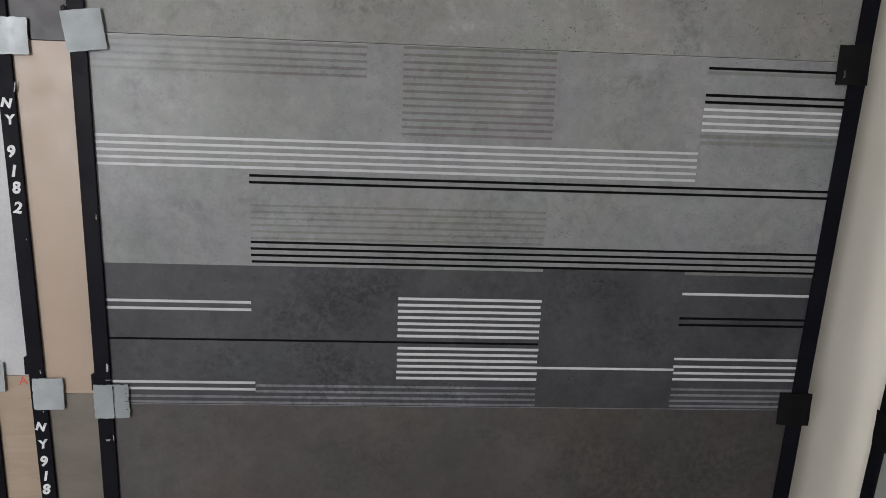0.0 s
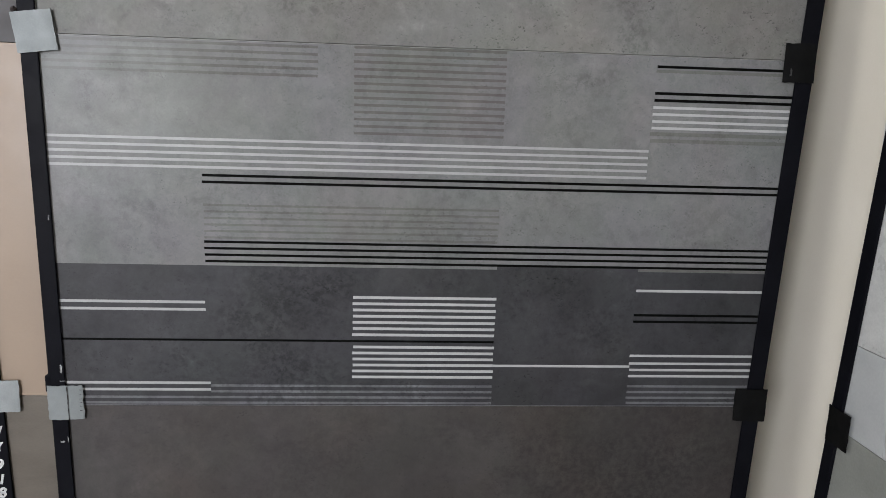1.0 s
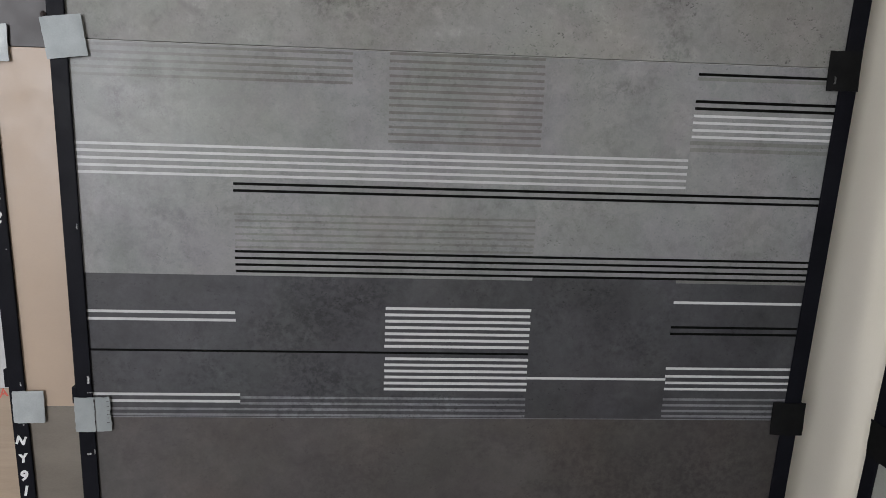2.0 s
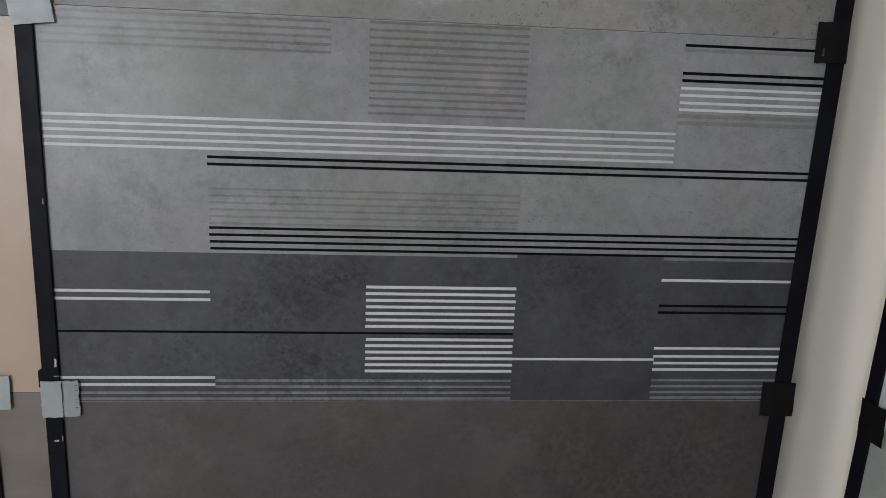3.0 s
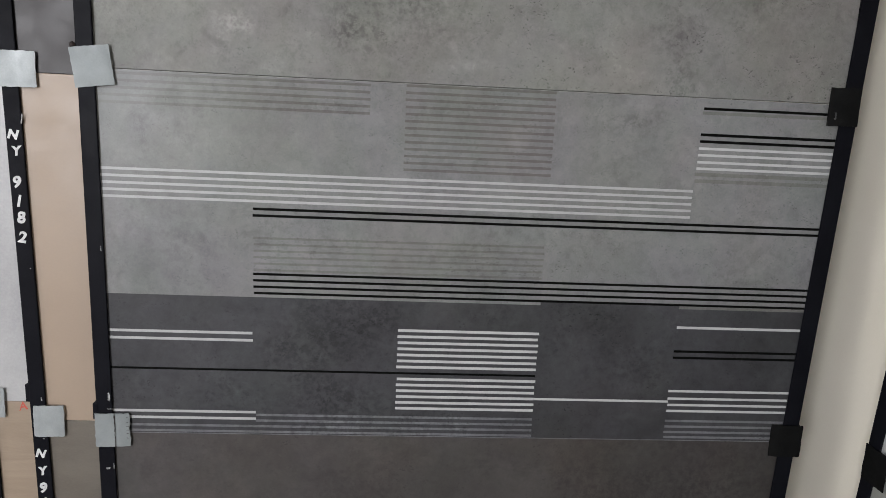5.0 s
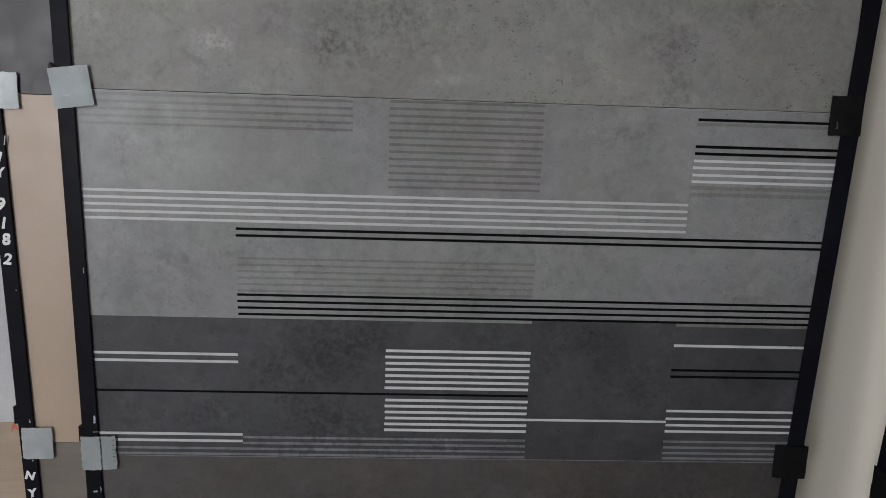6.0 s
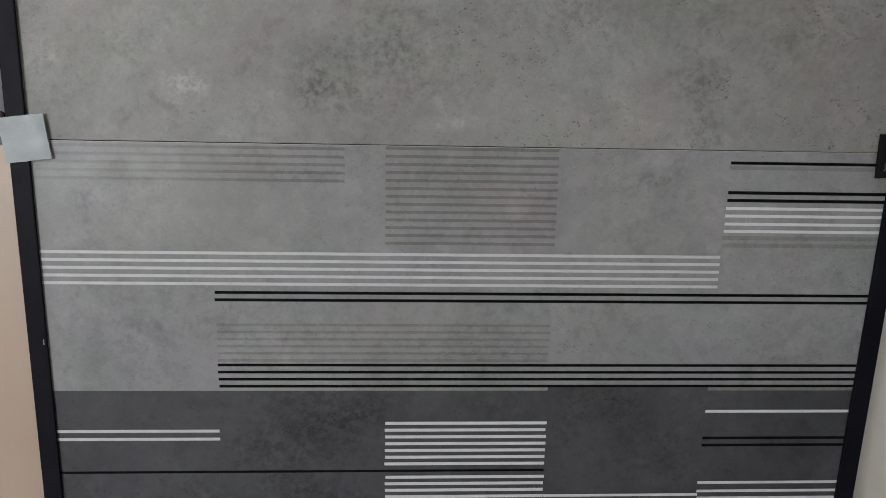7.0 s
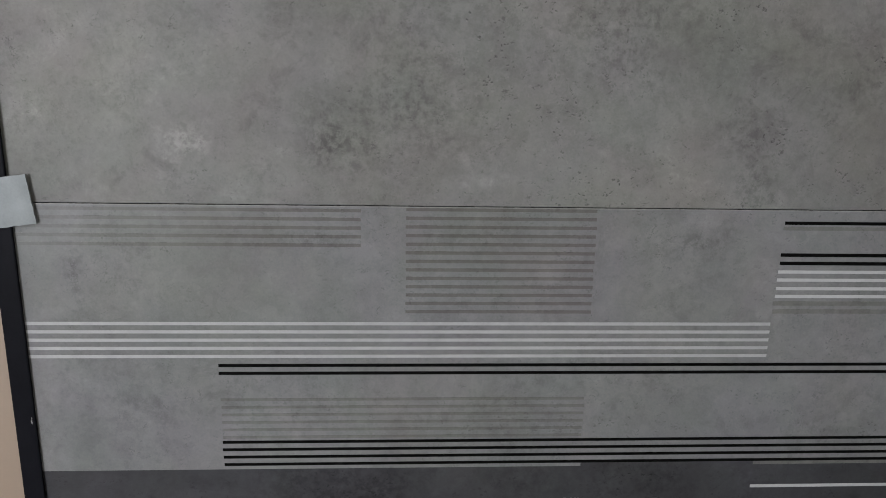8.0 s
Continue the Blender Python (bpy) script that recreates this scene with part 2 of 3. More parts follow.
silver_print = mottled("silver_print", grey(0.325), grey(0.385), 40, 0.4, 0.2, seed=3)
black_print = mottled("black_print", grey(0.002), grey(0.006), 60, 0.5, 0.03, seed=5)
tile_edge = mottled("tile_edge", (0.30, 0.28, 0.25), (0.38, 0.36, 0.33), 80, 0.8)
steel_black = mottled("steel_black", (0.0038, 0.0039, 0.0056), (0.0066, 0.0068, 0.0094), 14, 0.45, 0.05, bump=0.12)
clip_black = mottled("clip_black", (0.004, 0.004, 0.004), (0.008, 0.008, 0.008), 30, 0.6, 0.06, bump=0.15)
clip_zinc = mottled("clip_zinc", (0.180, 0.197, 0.201), (0.226, 0.243, 0.245), 22, 0.5, 0.3, 0.15, bump=0.15, fine=420)
zinc_bright = mottled("zinc_bright", (0.235, 0.252, 0.256), (0.300, 0.318, 0.320), 22, 0.45, 0.35, 0.15, bump=0.15, fine=420)
rust = mottled("rust", (0.010, 0.006, 0.006), (0.026, 0.015, 0.013), 90, 0.8, bump=0.6)
paint_white = mottled("paint_white", grey(0.42), grey(0.60), 120, 0.6)
paint_dull = mottled("paint_dull", grey(0.10), grey(0.42), 240, 0.7)
paint_red = mottled("paint_red", (0.38, 0.05, 0.03), (0.55, 0.10, 0.07), 150, 0.6)
beige_tile = mottled("beige_tile", (0.281, 0.210, 0.155), (0.300, 0.226, 0.167), 7, 0.45, stretch=(0.8, 1, 1.2), bump=0.05, seed=4)
brown_tile = mottled("brown_tile", (0.028, 0.024, 0.025), (0.034, 0.029, 0.030), 8, 0.5, bump=0.05, seed=6)
taupe_tile = mottled("taupe_tile", (0.095, 0.080, 0.064), (0.125, 0.107, 0.087), 10, 0.5, stretch=(0.8, 1, 2.2), bump=0.06, seed=8)
pale_tile = mottled("pale_tile", (0.30, 0.295, 0.30), (0.39, 0.385, 0.385), 6, 0.35, bump=0.03, seed=10)
oak_tile = mottled("oak_tile", (0.232, 0.174, 0.124), (0.282, 0.216, 0.157), 7, 0.5, stretch=(0.6, 1, 5), bump=0.06, seed=12, distort=1.0)
marble_tile = mottled("marble_tile", (0.46, 0.46, 0.45), (0.60, 0.60, 0.58), 7, 0.3, bump=0.03, seed=14, distort=1.6)
mist_tile = mottled("mist_tile", (0.40, 0.41, 0.41), (0.48, 0.49, 0.485), 9, 0.35, bump=0.03, seed=16)
sage_tile = mottled("sage_tile", (0.21, 0.215, 0.195), (0.28, 0.285, 0.26), 8, 0.4, bump=0.05, seed=18)
wall_grey = mottled("wall_grey", (0.20, 0.195, 0.19), (0.24, 0.235, 0.23), 4, 0.8, 0.2, bump=0.05, seed=19)
wall_cream = mottled("wall_cream", (0.75, 0.70, 0.60), (0.79, 0.74, 0.645), 5, 0.75, 0.3, bump=0.08, seed=20)
ceiling_white = mottled("ceiling_white", grey(0.74), grey(0.80), 6, 0.85, 0.2, seed=22)
floor_stone = mottled("floor_stone", (0.20, 0.19, 0.18), (0.27, 0.255, 0.24), 5, 0.4, seed=24)
frame_white = mottled("frame_white", grey(0.70), grey(0.78), 20, 0.5, seed=26)


# ---- mesh helpers ----
def finish(name, bm, mats, label="", category="", group="", kind="", parent=None):
    bmesh.ops.recalc_face_normals(bm, faces=bm.faces)
    me = bpy.data.meshes.new(name)
    bm.to_mesh(me)
    bm.free()
    for m in mats if isinstance(mats, (list, tuple)) else (mats,):
        me.materials.append(m)
    ob = new(name, me)
    if parent:
        ob.parent = parent
    return tagged(ob, label, category, group, kind)


def part(name, bm, mat, parent, label=""):
    return finish(name, bm, mat, label, parent=parent)


def box(bm, x0, x1, y0, y1, z0, z1, bevel=0.0, shear=(0.0, 0.0)):
    """A box; shear moves its top end by that much along x and y."""
    made = bmesh.ops.create_cube(bm, size=1)["verts"]
    for v in made:
        t = v.co.z + 0.5
        v.co = Vector((x0 + (v.co.x + 0.5) * (x1 - x0) + shear[0] * t, y0 + (v.co.y + 0.5) * (y1 - y0) + shear[1] * t, z0 + t * (z1 - z0)))
    if bevel:
        edges = {e for v in made for e in v.link_edges}
        bmesh.ops.bevel(bm, geom=list(edges), offset=bevel, segments=2, affect="EDGES", profile=0.6)
    return bm


def box_bm(*a, **k):
    return box(bmesh.new(), *a, **k)


def empty(name, place, label, category, group="", kind=""):
    ob = new(name)
    ob.location = place
    ob.empty_display_size = 0.05
    return tagged(ob, label, category, group, kind)


def under(thing, ob):
    """Parents a mesh that was built in world places to a thing, in place."""
    ob.parent = thing
    ob.matrix_parent_inverse = Matrix.Translation(-thing.location)
    return ob


# ---- the room ----
RIGHT, BACK, REAR, LEFT, TOP = 0.715, 0.34, -3.6, -3.4, 2.85
finish("floor", box_bm(LEFT - 0.2, RIGHT + 0.2, REAR - 0.2, BACK + 0.2, -0.1, 0), floor_stone, "pale polished stone showroom floor", "floor", kind="structure")
finish("ceiling", box_bm(LEFT - 0.2, RIGHT + 0.2, REAR - 0.2, BACK + 0.2, TOP, TOP + 0.1), ceiling_white, "plain white ceiling", "ceiling", kind="structure")
finish("wall_north", box_bm(LEFT - 0.2, RIGHT + 0.2, BACK, BACK + 0.2, 0, TOP), wall_cream, "smooth cream painted wall behind the racks", "wall", kind="structure")
finish("wall_east", box_bm(RIGHT, RIGHT + 0.2, REAR, BACK, 0, TOP), wall_cream, "smooth cream painted wall beside the rack", "wall", kind="structure")
# opening in the left wall, added unseen to hold the fill lamp
VY0, VY1, VZ0, VZ1 = -2.1, -0.6, 0.12, 2.24
bm = bmesh.new()
box(bm, LEFT - 0.2, LEFT, REAR, VY0, 0, TOP)
box(bm, LEFT - 0.2, LEFT, VY1, BACK, 0, TOP)
box(bm, LEFT - 0.2, LEFT, VY0, VY1, 0, VZ0)
box(bm, LEFT - 0.2, LEFT, VY0, VY1, VZ1, TOP)
finish("wall_west", bm, wall_grey, "unseen grey painted wall with a window opening", "wall", kind="structure")
WX0, WX1, WZ0, WZ1 = -2.7, -1.36, 0.9, 2.65
bm = bmesh.new()
box(bm, LEFT - 0.2, WX0, REAR - 0.2, REAR, 0, TOP)
box(bm, WX1, RIGHT + 0.2, REAR - 0.2, REAR, 0, TOP)
box(bm, WX0, WX1, REAR - 0.2, REAR, 0, WZ0)
box(bm, WX0, WX1, REAR - 0.2, REAR, WZ1, TOP)
finish("wall_south", bm, wall_grey, "unseen grey painted wall with a window opening", "wall", kind="structure")
bm = bmesh.new()
for x0, x1, z0, z1 in ((WX0, WX0 + 0.05, WZ0, WZ1), (WX1 - 0.05, WX1, WZ0, WZ1), (WX0 + 0.05, WX1 - 0.05, WZ0, WZ0 + 0.05), (WX0 + 0.05, WX1 - 0.05, WZ1 - 0.05, WZ1)):
    box(bm, x0, x1, REAR - 0.15, REAR - 0.09, z0, z1, 0.004)
finish("window_1", bm, frame_white, "white frame of an unseen window in the wall", "window", kind="structure")
# frame for the added left opening
bm = bmesh.new()
for y0, y1, z0, z1 in ((VY0, VY0 + 0.05, VZ0, VZ1), (VY1 - 0.05, VY1, VZ0, VZ1), (VY0 + 0.05, VY1 - 0.05, VZ0, VZ0 + 0.05), (VY0 + 0.05, VY1 - 0.05, VZ1 - 0.05, VZ1)):
    box(bm, LEFT - 0.15, LEFT - 0.09, y0, y1, z0, z1, 0.004)
finish("window_added", bm, frame_white, "white frame of an unseen window in the wall", "window", kind="structure")


# ---- display panels ----
def post(name, parent, xt, xb, width, y0, y1, zt, zb, ztop=2.13):
    """A flat upright bar: xt and xb are its middle at the heights zt and zb."""
    k = (xt - xb) / (zt - zb)
    x = xb - k * zb
    bm = box_bm(x - width / 2, x + width / 2, y0, y1, 0.0, ztop, 0.0016, (k * ztop, 0))
    return under(parent, finish(name, bm, steel_black))


def plate_bm(w, h, thick, ragged, bend, rng, nx=9, nz=9):
    """A cut piece of sheet: uneven edges and a slight bow."""
    bm = bmesh.new()
    grid = {}
    for side in (0, 1):
        for i in range(nx + 1):
            for j in range(nz + 1):
                u, v = i / nx - 0.5, j / nz - 0.5
                grid[side, i, j] = bm.verts.new((u * w, -thick * (1 - side) - bend * (0.25 - u * u) * 2, v * h))
    for i in range(nx + 1):
        for j in range(nz + 1):
            if i in (0, nx) or j in (0, nz):
                dx, dz = rng.gauss(0, ragged), rng.gauss(0, ragged)
                for side in (0, 1):
                    c = grid[side, i, j].co
                    c.x += dx if i in (0, nx) else 0
                    c.z += dz if j in (0, nz) else 0
    for i in range(nx):
        for j in range(nz):
            bm.faces.new([grid[0, a, b] for a, b in ((i, j), (i + 1, j), (i + 1, j + 1), (i, j + 1))])
            bm.faces.new([grid[1, a, b] for a, b in ((i, j), (i, j + 1), (i + 1, j + 1), (i + 1, j))])
    rim = [(i, 0) for i in range(nx)] + [(nx, j) for j in range(nz)] + [(nx - i, nz) for i in range(nx)] + [(0, nz - j) for j in range(nz)]
    for a, b in zip(rim, rim[1:] + rim[:1]):
        bm.faces.new((grid[0, *a], grid[0, *b], grid[1, *b], grid[1, *a]))
    return bm


def clip(parent, x, y, z, w, h, lean, mat, outer, depth, rng, ragged=0.0006, seam=0.0, label="", press=0.0035):
    """A bent sheet-metal clip: a front plate at y and a return that wraps the post on its outer side (-1 left, 1 right); its inner edge is pressed down by press."""
    bm = plate_bm(w, h, 0.0018, ragged, 0.0012, rng, 12, 9)
    for v in bm.verts:
        v.co.y += press * max(0.0, 0.5 - outer * v.co.x / w) ** 2.5
    xo = outer * (w / 2 - 0.001)
    box(bm, min(xo, xo + outer * 0.0018), max(xo, xo + outer * 0.0018), 0.0, depth, -h * 0.44, h * 0.44, 0.0005)
    bmesh.ops.transform(bm, matrix=pose(x, y, z, 0, -lean, 0), verts=bm.verts)
    front = under(parent, finish("clip", bm, mat, label))
    if seam:
        bm = plate_bm(0.0011, h * 0.97, 0.0004, 0.0004, 0.0, rng, 2, 14)
        bmesh.ops.transform(bm, matrix=pose(x, y, z, 0, -lean, 0) @ pose(w * seam, -0.0024, 0), verts=bm.verts)
        crack = finish("seam", bm, rust)
        crack.parent = front
        crack.matrix_parent_inverse = Matrix.Translation(-parent.location)
        # shear marks along the cut edge
        for i in range(6):
            bm = plate_bm(rng.uniform(0.0025, 0.0045), 0.0007, 0.0003, 0.00015, 0, rng, 3, 2)
            bmesh.ops.translate(bm, vec=(x + w / 2 - 0.0035, y - 0.0023 + press * 0.86, z + h * (0.36 - 0.12 * i) + rng.gauss(0, 0.0007)), verts=bm.verts)
            nick = finish("nick", bm, rust)
            nick.parent = front
            nick.matrix_parent_inverse = Matrix.Translation(-parent.location)
    return front


def letters(parent, text, rows, y, size, mat, rng, name="painted_mark", label="", thick=0.0010):
    """Hand-painted characters, one below the other; rows are x and z of each one's middle."""
    for ch, (x, z, lean) in zip(text, rows):
        cu = bpy.data.curves.new("lettering", "FONT")
        cu.body, cu.size, cu.align_x, cu.align_y = ch, size, "CENTER", "CENTER"
        cu.extrude, cu.offset, cu.shear, cu.resolution_u = 0.0002, thick, 0.15, 6
        if ch in "NY":
            cu.size = size * 0.8
        tmp = new("lettering", cu)
        bpy.context.view_layer.update()
        me = bpy.data.meshes.new_from_object(tmp.evaluated_get(bpy.context.evaluated_depsgraph_get()))
        bpy.data.objects.remove(tmp)
        me.materials.clear()
        me.materials.append(mat)
        for v in me.vertices:
            q = v.co * 260
            v.co.x += 0.0008 * noise.noise((q.x, q.y, x * 90 + z * 70))
            v.co.y += 0.0008 * noise.noise((q.y, q.x + 9, z * 90))
        me.transform(pose(x, y, z, 90, 0, 0) @ pose(0, 0, 0, 0, 0, lean))
        under(parent, tagged(new(name, me), label))


def tile(name, x0, x1, y, z0, z1, mat, label, thick=0.010):
    """A porcelain tile whose face lies at y."""
    t = empty(name, ((x0 + x1) / 2, y, z0), label, "tile", "tiles on the racks")
    under(t, finish("glazed_face", box_bm(x0, x1, y, y + 0.0015, z0, z1, 0.0006), mat))
    under(t, finish("clay_body", box_bm(x0 + 0.0002, x1 - 0.0002, y + 0.0015, y + thick, z0, z1, 0.0004), tile_edge))
    return t


rng = random.Random(7)
ZB, ZJ1, ZJ2, ZT = 0.30, 0.900, 1.4972, 2.098

# the front panel with the striped decor tile
front = empty("display_panel", (0, 0, 0), "black steel tile display panel with zinc and black clips", "display rack", "tile display panels")
post("post", front, -0.6089, -0.6034, 0.0260, -0.005, -0.0008, 1.4, 0.79)
post("post", front, 0.6088, 0.5812, 0.0285, -0.005, -0.0008, 1.44, 0.763)
post("back_post", front, -0.5950, -0.5895, 0.024, 0.012, 0.040, 1.4, 0.79)
post("back_post", front, 0.6088, 0.5812, 0.024, 0.012, 0.040, 1.44, 0.763)
under(front, finish("crossbar", box_bm(-0.588, 0.552, -0.0105, 0.040, 0.262, 0.2985, 0.0015), steel_black))
under(front, finish("crossbar", box_bm(-0.594, 0.610, -0.0105, 0.040, 2.1, 2.13, 0.0015), steel_black))
clip(front, -0.5990, -0.0072, 1.4990, 0.058, 0.060, 7.5, clip_zinc, -1, 0.05, rng, 0.00022, label="hand-cut zinc clip, set askew")
clip(front, -0.5915, -0.0072, 0.9072, 0.0550, 0.059, 0.5, clip_zinc, -1, 0.05, rng, 0.0005, seam=0.08, label="folded zinc clip with a split seam")
clip(front, 0.5982, -0.0072, 1.4932, 0.0500, 0.062, 0.0, clip_black, 1, 0.05, rng, 0.0003, label="black painted clip")
clip(front, 0.5800, -0.0072, 0.9055, 0.0560, 0.0595, 0.0, clip_black, 1, 0.05, rng, 0.0003, label="black painted clip")
under(front, finish("lug", box_bm(-0.6235, -0.6140, -0.0050, 0.012, 0.925, 0.953, 0.0012), steel_black))
bm = bmesh.new()
bmesh.ops.create_icosphere(bm, subdivisions=2, radius=0.0048, matrix=pose(-0.6270, -0.005, 1.5290))
for v in bm.verts:
    v.co += Vector([rng.gauss(0, 0.0004) for _ in range(3)])
under(front, finish("screw_head", bm, rust, "rusty screw head"))
bm = plate_bm(0.0026, 0.012, 0.0003, 0.0005, 0, rng, 3, 6)
bmesh.ops.translate(bm, vec=(0.5835, -0.0093, 1.4785), verts=bm.verts)
under(front, finish("scuff", bm, mottled("scuffed_metal", grey(0.02), grey(0.05), 200, 0.5)))
# chipped paint on the posts
for x, z, w, h in ((-0.5965, 0.965, 0.0028, 0.013), (-0.5965, 0.9435, 0.006, 0.0013), (-0.5920, 0.9440, 0.003, 0.0012), (-0.6020, 0.8370, 0.007, 0.0028), (-0.5930, 0.841, 0.0018, 0.009), (-0.5985, 1.216, 0.0012, 0.008)):
    bm = plate_bm(w, h, 0.0003, 0.0006, 0, rng, 4, 6)
    bmesh.ops.translate(bm, vec=(x, -0.005, z), verts=bm.verts)
    under(front, finish("paint_chip", bm, paint_dull))

tile("porcelain_tile", -0.602, 0.594, 0.0, ZB, ZJ1 - 0.0006, cement_lower, "dark brown-grey cement-look porcelain tile")
tile("porcelain_tile", -0.606, 0.604, 0.0012, ZJ2 + 0.0009, ZT, cement_upper, "warm grey cement-look porcelain tile, pitted and blotched")

# decor tile: light upper field, dark lower field, printed bands
SPLIT = 1.142
decor = empty("decor_tile", (0, 0, ZJ1), "grey decor tile with printed white and black stripes", "tile", "tiles on the racks")
bm = box_bm(-0.603, 0.601, 0.0, 0.010, SPLIT, ZJ2, 0.0)
under(decor, finish("light_field", bm, cement_light, "light grey cement field"))
bm = box_bm(-0.603, 0.601, 0.0, 0.010, ZJ1, SPLIT, 0.0)
under(decor, finish("dark_field", bm, cement_dark, "dark slate grey field"))
under(decor, finish("edge_line", box_bm(-0.603, 0.601, -0.0003, 0.0002, ZJ1, ZJ1 + 0.0013), band_pale))


def stripes(heights, x0, x1, mat, thick=0.0042, proud=0.0004):
    for z in heights:
        a, b = max(x0, -0.6015) + rng.gauss(0, 0.0004), min(x1, 0.5995) + rng.gauss(0, 0.0004)
        under(decor, finish("stripe", box_bm(a, b, -proud, 0.0003, z - thick / 2, z + thick / 2), mat))


def run(top, count, pitch):
    return [top - pitch * i for i in range(count)]


stripes(run(1.4915, 5, 0.0110), -0.61, -0.1765, band_fading)
stripes(run(1.4937, 13, 0.01104), -0.1205, 0.1205, band_faint)
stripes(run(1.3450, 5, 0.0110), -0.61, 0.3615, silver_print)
stripes((1.2885, 1.2778), -0.3605, 0.61, black_print)
stripes(run(1.2412, 6, 0.0106), -0.3595, 0.1185, band_soft, 0.0036)
stripes((1.1812, 1.1705, 1.1598, 1.1491), -0.3600, 0.61, black_print, 0.0040)
# highlight on the tile's top edge, drawn as a thin pale strip
stripes((ZJ2 - 0.0006,), -0.61, 0.61, edge_highlight, 0.0011, 0.0008)
stripes((1.4805,), 0.3650, 0.61, black_print)
stripes((1.4735,), 0.3650, 0.61, band_soft, 0.005)
stripes((1.4385, 1.4275), 0.3645, 0.61, black_print, 0.0046)
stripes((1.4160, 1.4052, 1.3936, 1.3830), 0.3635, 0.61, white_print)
stripes((1.3735, 1.3625), 0.3625, 0.61, band_soft, 0.006)
stripes((1.1446,), 0.1195, 0.3605, cement_dark, 0.0050)
stripes((1.1446,), 0.3605, 0.61, band_soft, 0.0046)
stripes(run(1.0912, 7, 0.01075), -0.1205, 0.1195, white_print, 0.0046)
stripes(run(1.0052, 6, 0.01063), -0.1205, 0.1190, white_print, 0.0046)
stripes((1.0155,), -0.61, 0.1190, black_print, 0.0036)
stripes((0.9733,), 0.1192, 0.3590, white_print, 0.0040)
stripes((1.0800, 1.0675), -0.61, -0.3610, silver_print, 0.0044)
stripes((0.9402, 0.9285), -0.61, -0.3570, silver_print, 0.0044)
stripes((0.9355, 0.9252), -0.3560, 0.1190, band_pale, 0.0040)
stripes((0.9150, 0.9050), -0.61, 0.1190, band_pale, 0.0040)
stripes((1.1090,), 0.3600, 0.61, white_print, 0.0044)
stripes((1.0660, 1.0545), 0.3590, 0.61, black_print, 0.0042)
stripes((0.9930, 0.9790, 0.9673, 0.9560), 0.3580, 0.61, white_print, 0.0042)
stripes((0.9372, 0.9265, 0.9160, 0.9065), 0.3570, 0.61, band_pale, 0.0040)


def behind_panel(dx_top, dx_bottom, y, dz, mats, labels, joints, mark=True):
    """A panel further back in the stack, whose outer edge shows."""
    p = empty("display_panel", (dx_top, y, 0), "black steel tile display panel standing behind another", "display rack", "tile display panels")
    post("post", p, dx_top, dx_bottom, 0.0265, y - 0.006, y - 0.0008, 1.5, 0.78)
    post("post", p, dx_top + 1.214, dx_top + 1.214, 0.0315, y - 0.006, y - 0.0008, 1.5, 0.78)
    xl = dx_bottom + 0.016
    for x0 in (xl + 0.01, xl + 1.13):
        under(p, finish("back_post", box_bm(x0, x0 + 0.03, y + 0.012, y + 0.040, 0, 2.13, 0.0015), steel_black))
    under(p, finish("crossbar", box_bm(xl, xl + 1.17, y - 0.0105, y + 0.040, 0.24 + dz, 0.2985 + dz, 0.0015), steel_black))
    zs = (ZB + dz, joints[0], joints[1], ZT + dz)
    for i in range(3):
        tile("porcelain_tile", dx_top + 0.010, dx_top + 1.198, y, zs[i] + 0.0004, zs[i + 1] - 0.0004, mats[i], labels[i])
    return p


second = behind_panel(-0.7575, -0.7425, 0.066, -0.011, (taupe_tile, beige_tile, brown_tile),
                      ("taupe stone-look tile with faint veining", "plain warm beige matt tile", "plain dark brown matt tile"), (0.889, 1.488))
clip(second, -0.7430, 0.0580, 1.4925, 0.056, 0.057, 1.0, zinc_bright, -1, 0.05, rng, 0.0004, label="bright zinc clip with a stained corner")
clip(second, -0.7270, 0.0580, 0.8910, 0.0505, 0.0575, 0.0, zinc_bright, -1, 0.05, rng, 0.0004, label="folded zinc clip")
under(second, finish("lug", box_bm(-0.7655, -0.7560, 0.061, 0.078, 0.925, 0.957, 0.0012), steel_black))
letters(second, "NY9182", ((-0.7577, 1.3875, -8), (-0.7542, 1.3610, 6), (-0.7567, 1.3095, 4), (-0.7552, 1.2780, -3), (-0.7532, 1.2505, 3), (-0.7532, 1.2175, -6)), 0.0598, 0.026, paint_white, rng, label="white hand-painted code")
letters(second, "NY918", ((-0.7462, 0.8280, -10), (-0.7447, 0.7945, 8), (-0.7457, 0.7615, 3), (-0.7447, 0.7330, -4), (-0.7452, 0.7070, 4)), 0.0598, 0.026, paint_white, rng, label="white hand-painted code")
letters(second, "I", ((-0.7427, 1.4130, 0),), 0.0598, 0.022, paint_dull, rng, name="paint_stroke", label="faint white paint stroke", thick=0.0)

for x, z, w, h in ((-0.7430, 1.165, 0.0020, 0.0022), (-0.7385, 0.931, 0.0016, 0.007), (-0.7385, 0.857, 0.0022, 0.0026)):
    bm = plate_bm(w, h, 0.0003, 0.0004, 0, rng, 3, 4)
    bmesh.ops.translate(bm, vec=(x, 0.0600, z), verts=bm.verts)
    under(second, finish("paint_chip", bm, paint_dull))

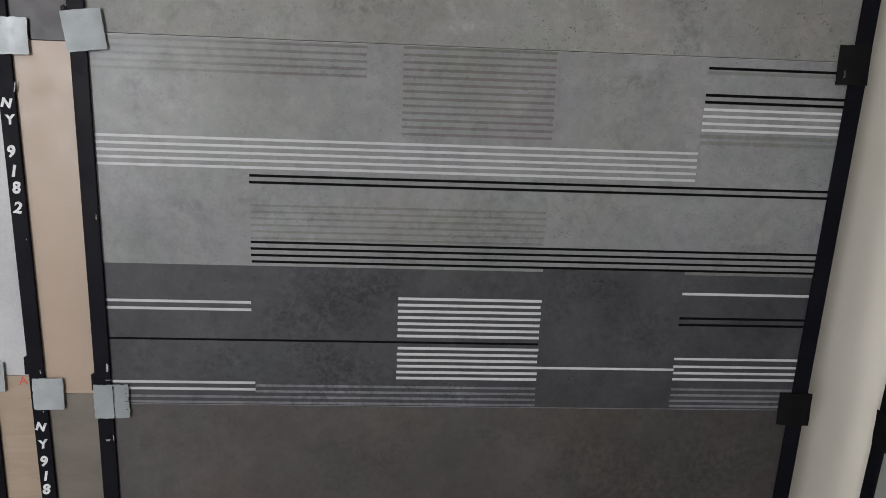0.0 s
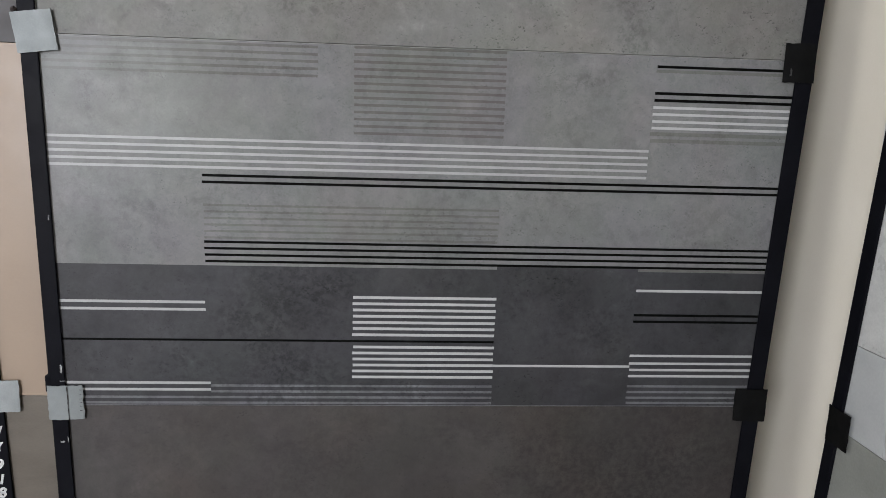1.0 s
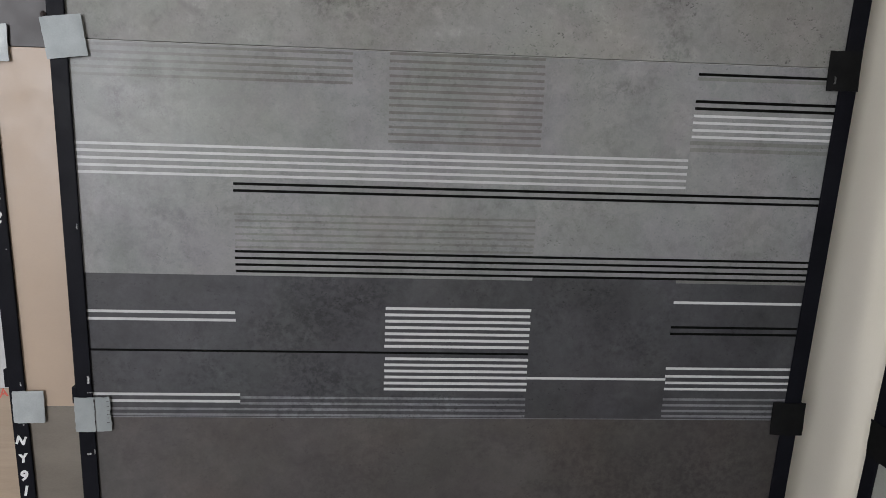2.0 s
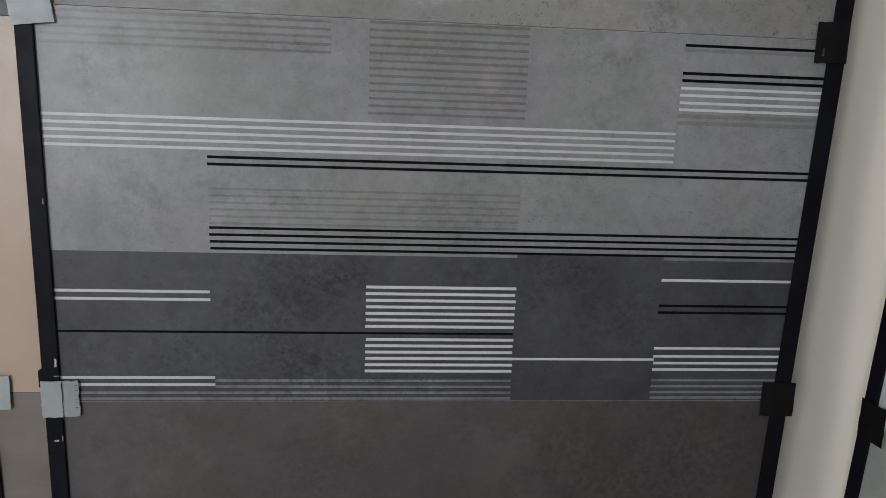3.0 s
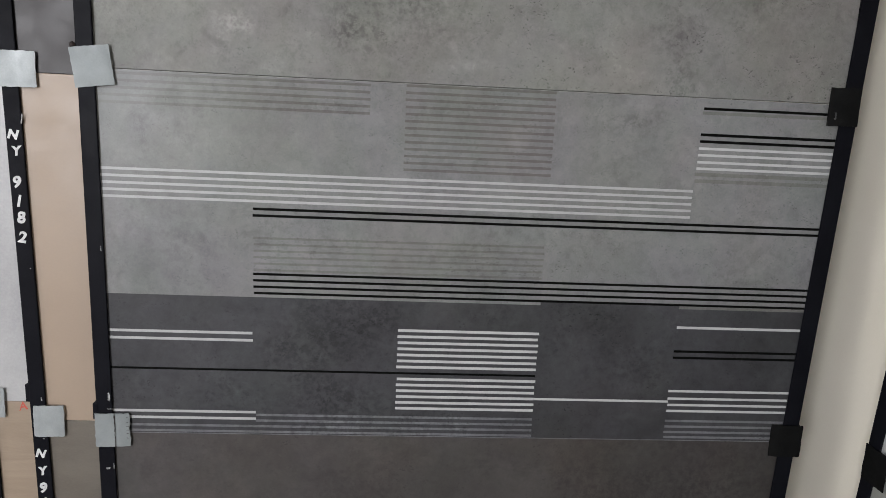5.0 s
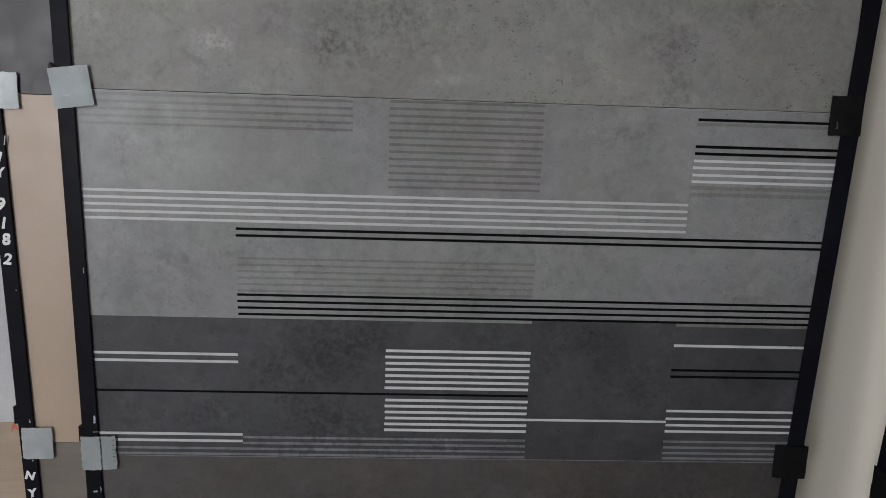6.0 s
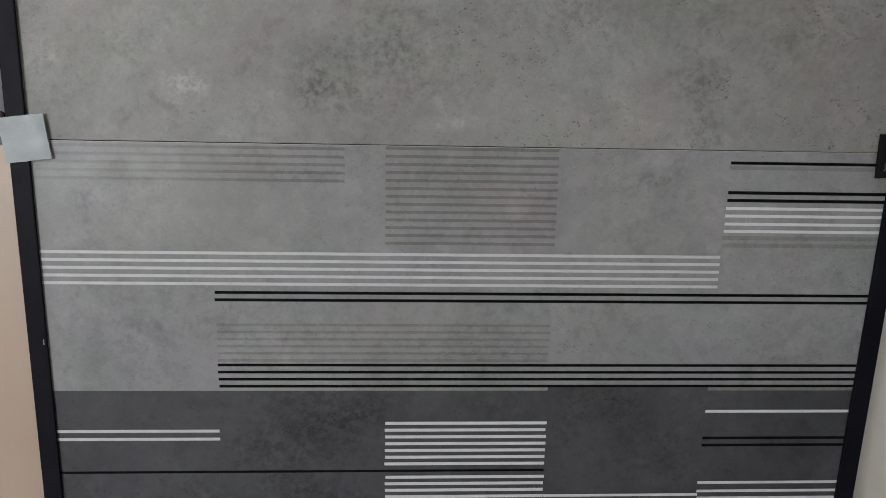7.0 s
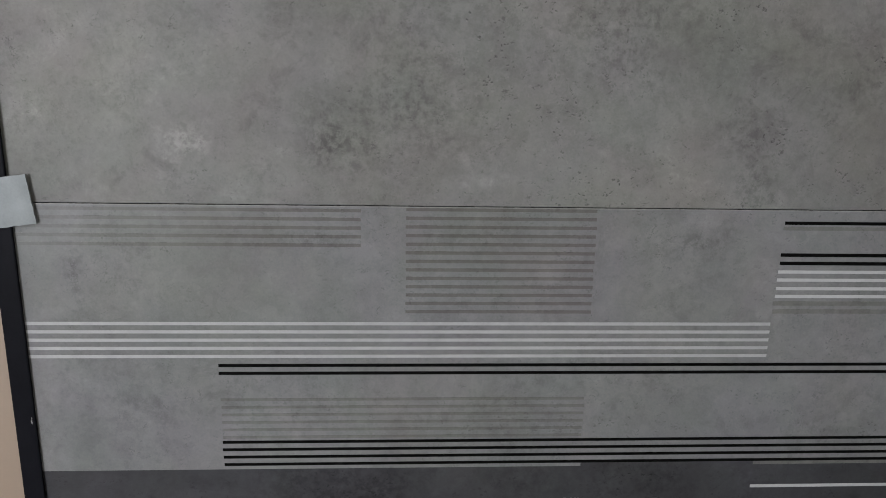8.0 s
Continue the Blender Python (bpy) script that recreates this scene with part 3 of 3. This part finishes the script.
third = behind_panel(-0.8850, -0.8750, 0.140, -0.012, (oak_tile, pale_tile, pale_tile),
                     ("light oak wood-look tile with long grain", "pale grey glossy porcelain tile", "pale grey glossy porcelain tile"), (0.8915, 1.487))
clip(third, -0.8700, 0.1320, 0.8905, 0.054, 0.058, 0.0, zinc_bright, -1, 0.05, rng, 0.0004, label="folded zinc clip")
letters(third, "A", ((-0.8145, 0.8815, 12),), 0.1398, 0.023, paint_red, rng, name="red_mark", label="red crayon letter", thick=0.0004)

# the panel on the side wall, square to the others
side = empty("display_panel", (0.695, -0.085, 0), "black steel tile display panel along the side wall", "display rack", "tile display panels")
k = (-0.119 + 0.0745) / (1.33 - 0.765)
y0 = -0.0745 - k * 0.765
bm = box_bm(0.6835, 0.6885, y0 - 0.0135, y0 + 0.0135, 0, 2.13, 0.0016, (0, k * 2.13))
under(side, finish("post", bm, steel_black))
under(side, finish("post", box_bm(0.6835, 0.6885, -1.345, -1.311, 0, 2.13, 0.0016), steel_black))
under(side, finish("crossbar", box_bm(0.6835, 0.7145, -1.32, -0.05, 0.262, 0.2985, 0.0015), steel_black))
bm = plate_bm(0.054, 0.062, 0.0018, 0.0004, 0.001, rng)
bmesh.ops.transform(bm, matrix=pose(0.6810, -0.1020, 0.906, 0, 0, -90), verts=bm.verts)
under(side, finish("clip", bm, clip_black, "black painted clip"))


def side_tile(y0, y1, z0, z1, mat, label):
    t = empty("porcelain_tile", (0.70, (y0 + y1) / 2, z0), label, "tile", "tiles on the racks")
    under(t, finish("glazed_face", box_bm(0.6895, 0.6910, y0, y1, z0, z1, 0.0005), mat))
    under(t, finish("clay_body", box_bm(0.6910, 0.7000, y0 + 0.0002, y1 - 0.0002, z0, z1, 0.0004), tile_edge))


side_tile(-1.318, -0.085, 0.2985, 0.8995, sage_tile, "grey-green stone-look porcelain tile")
for a, b in ((-0.1955, -0.085), (-0.7955, -0.1965), (-1.318, -0.7965)):
    side_tile(a, b, 0.9005, 1.0495, mist_tile, "pale grey stone-look porcelain tile")
side_tile(-1.318, -0.10, 1.0505, 1.65, marble_tile, "white marble-look glossy porcelain tile")
side_tile(-1.318, -0.12, 1.651, 2.10, marble_tile, "white marble-look glossy porcelain tile")
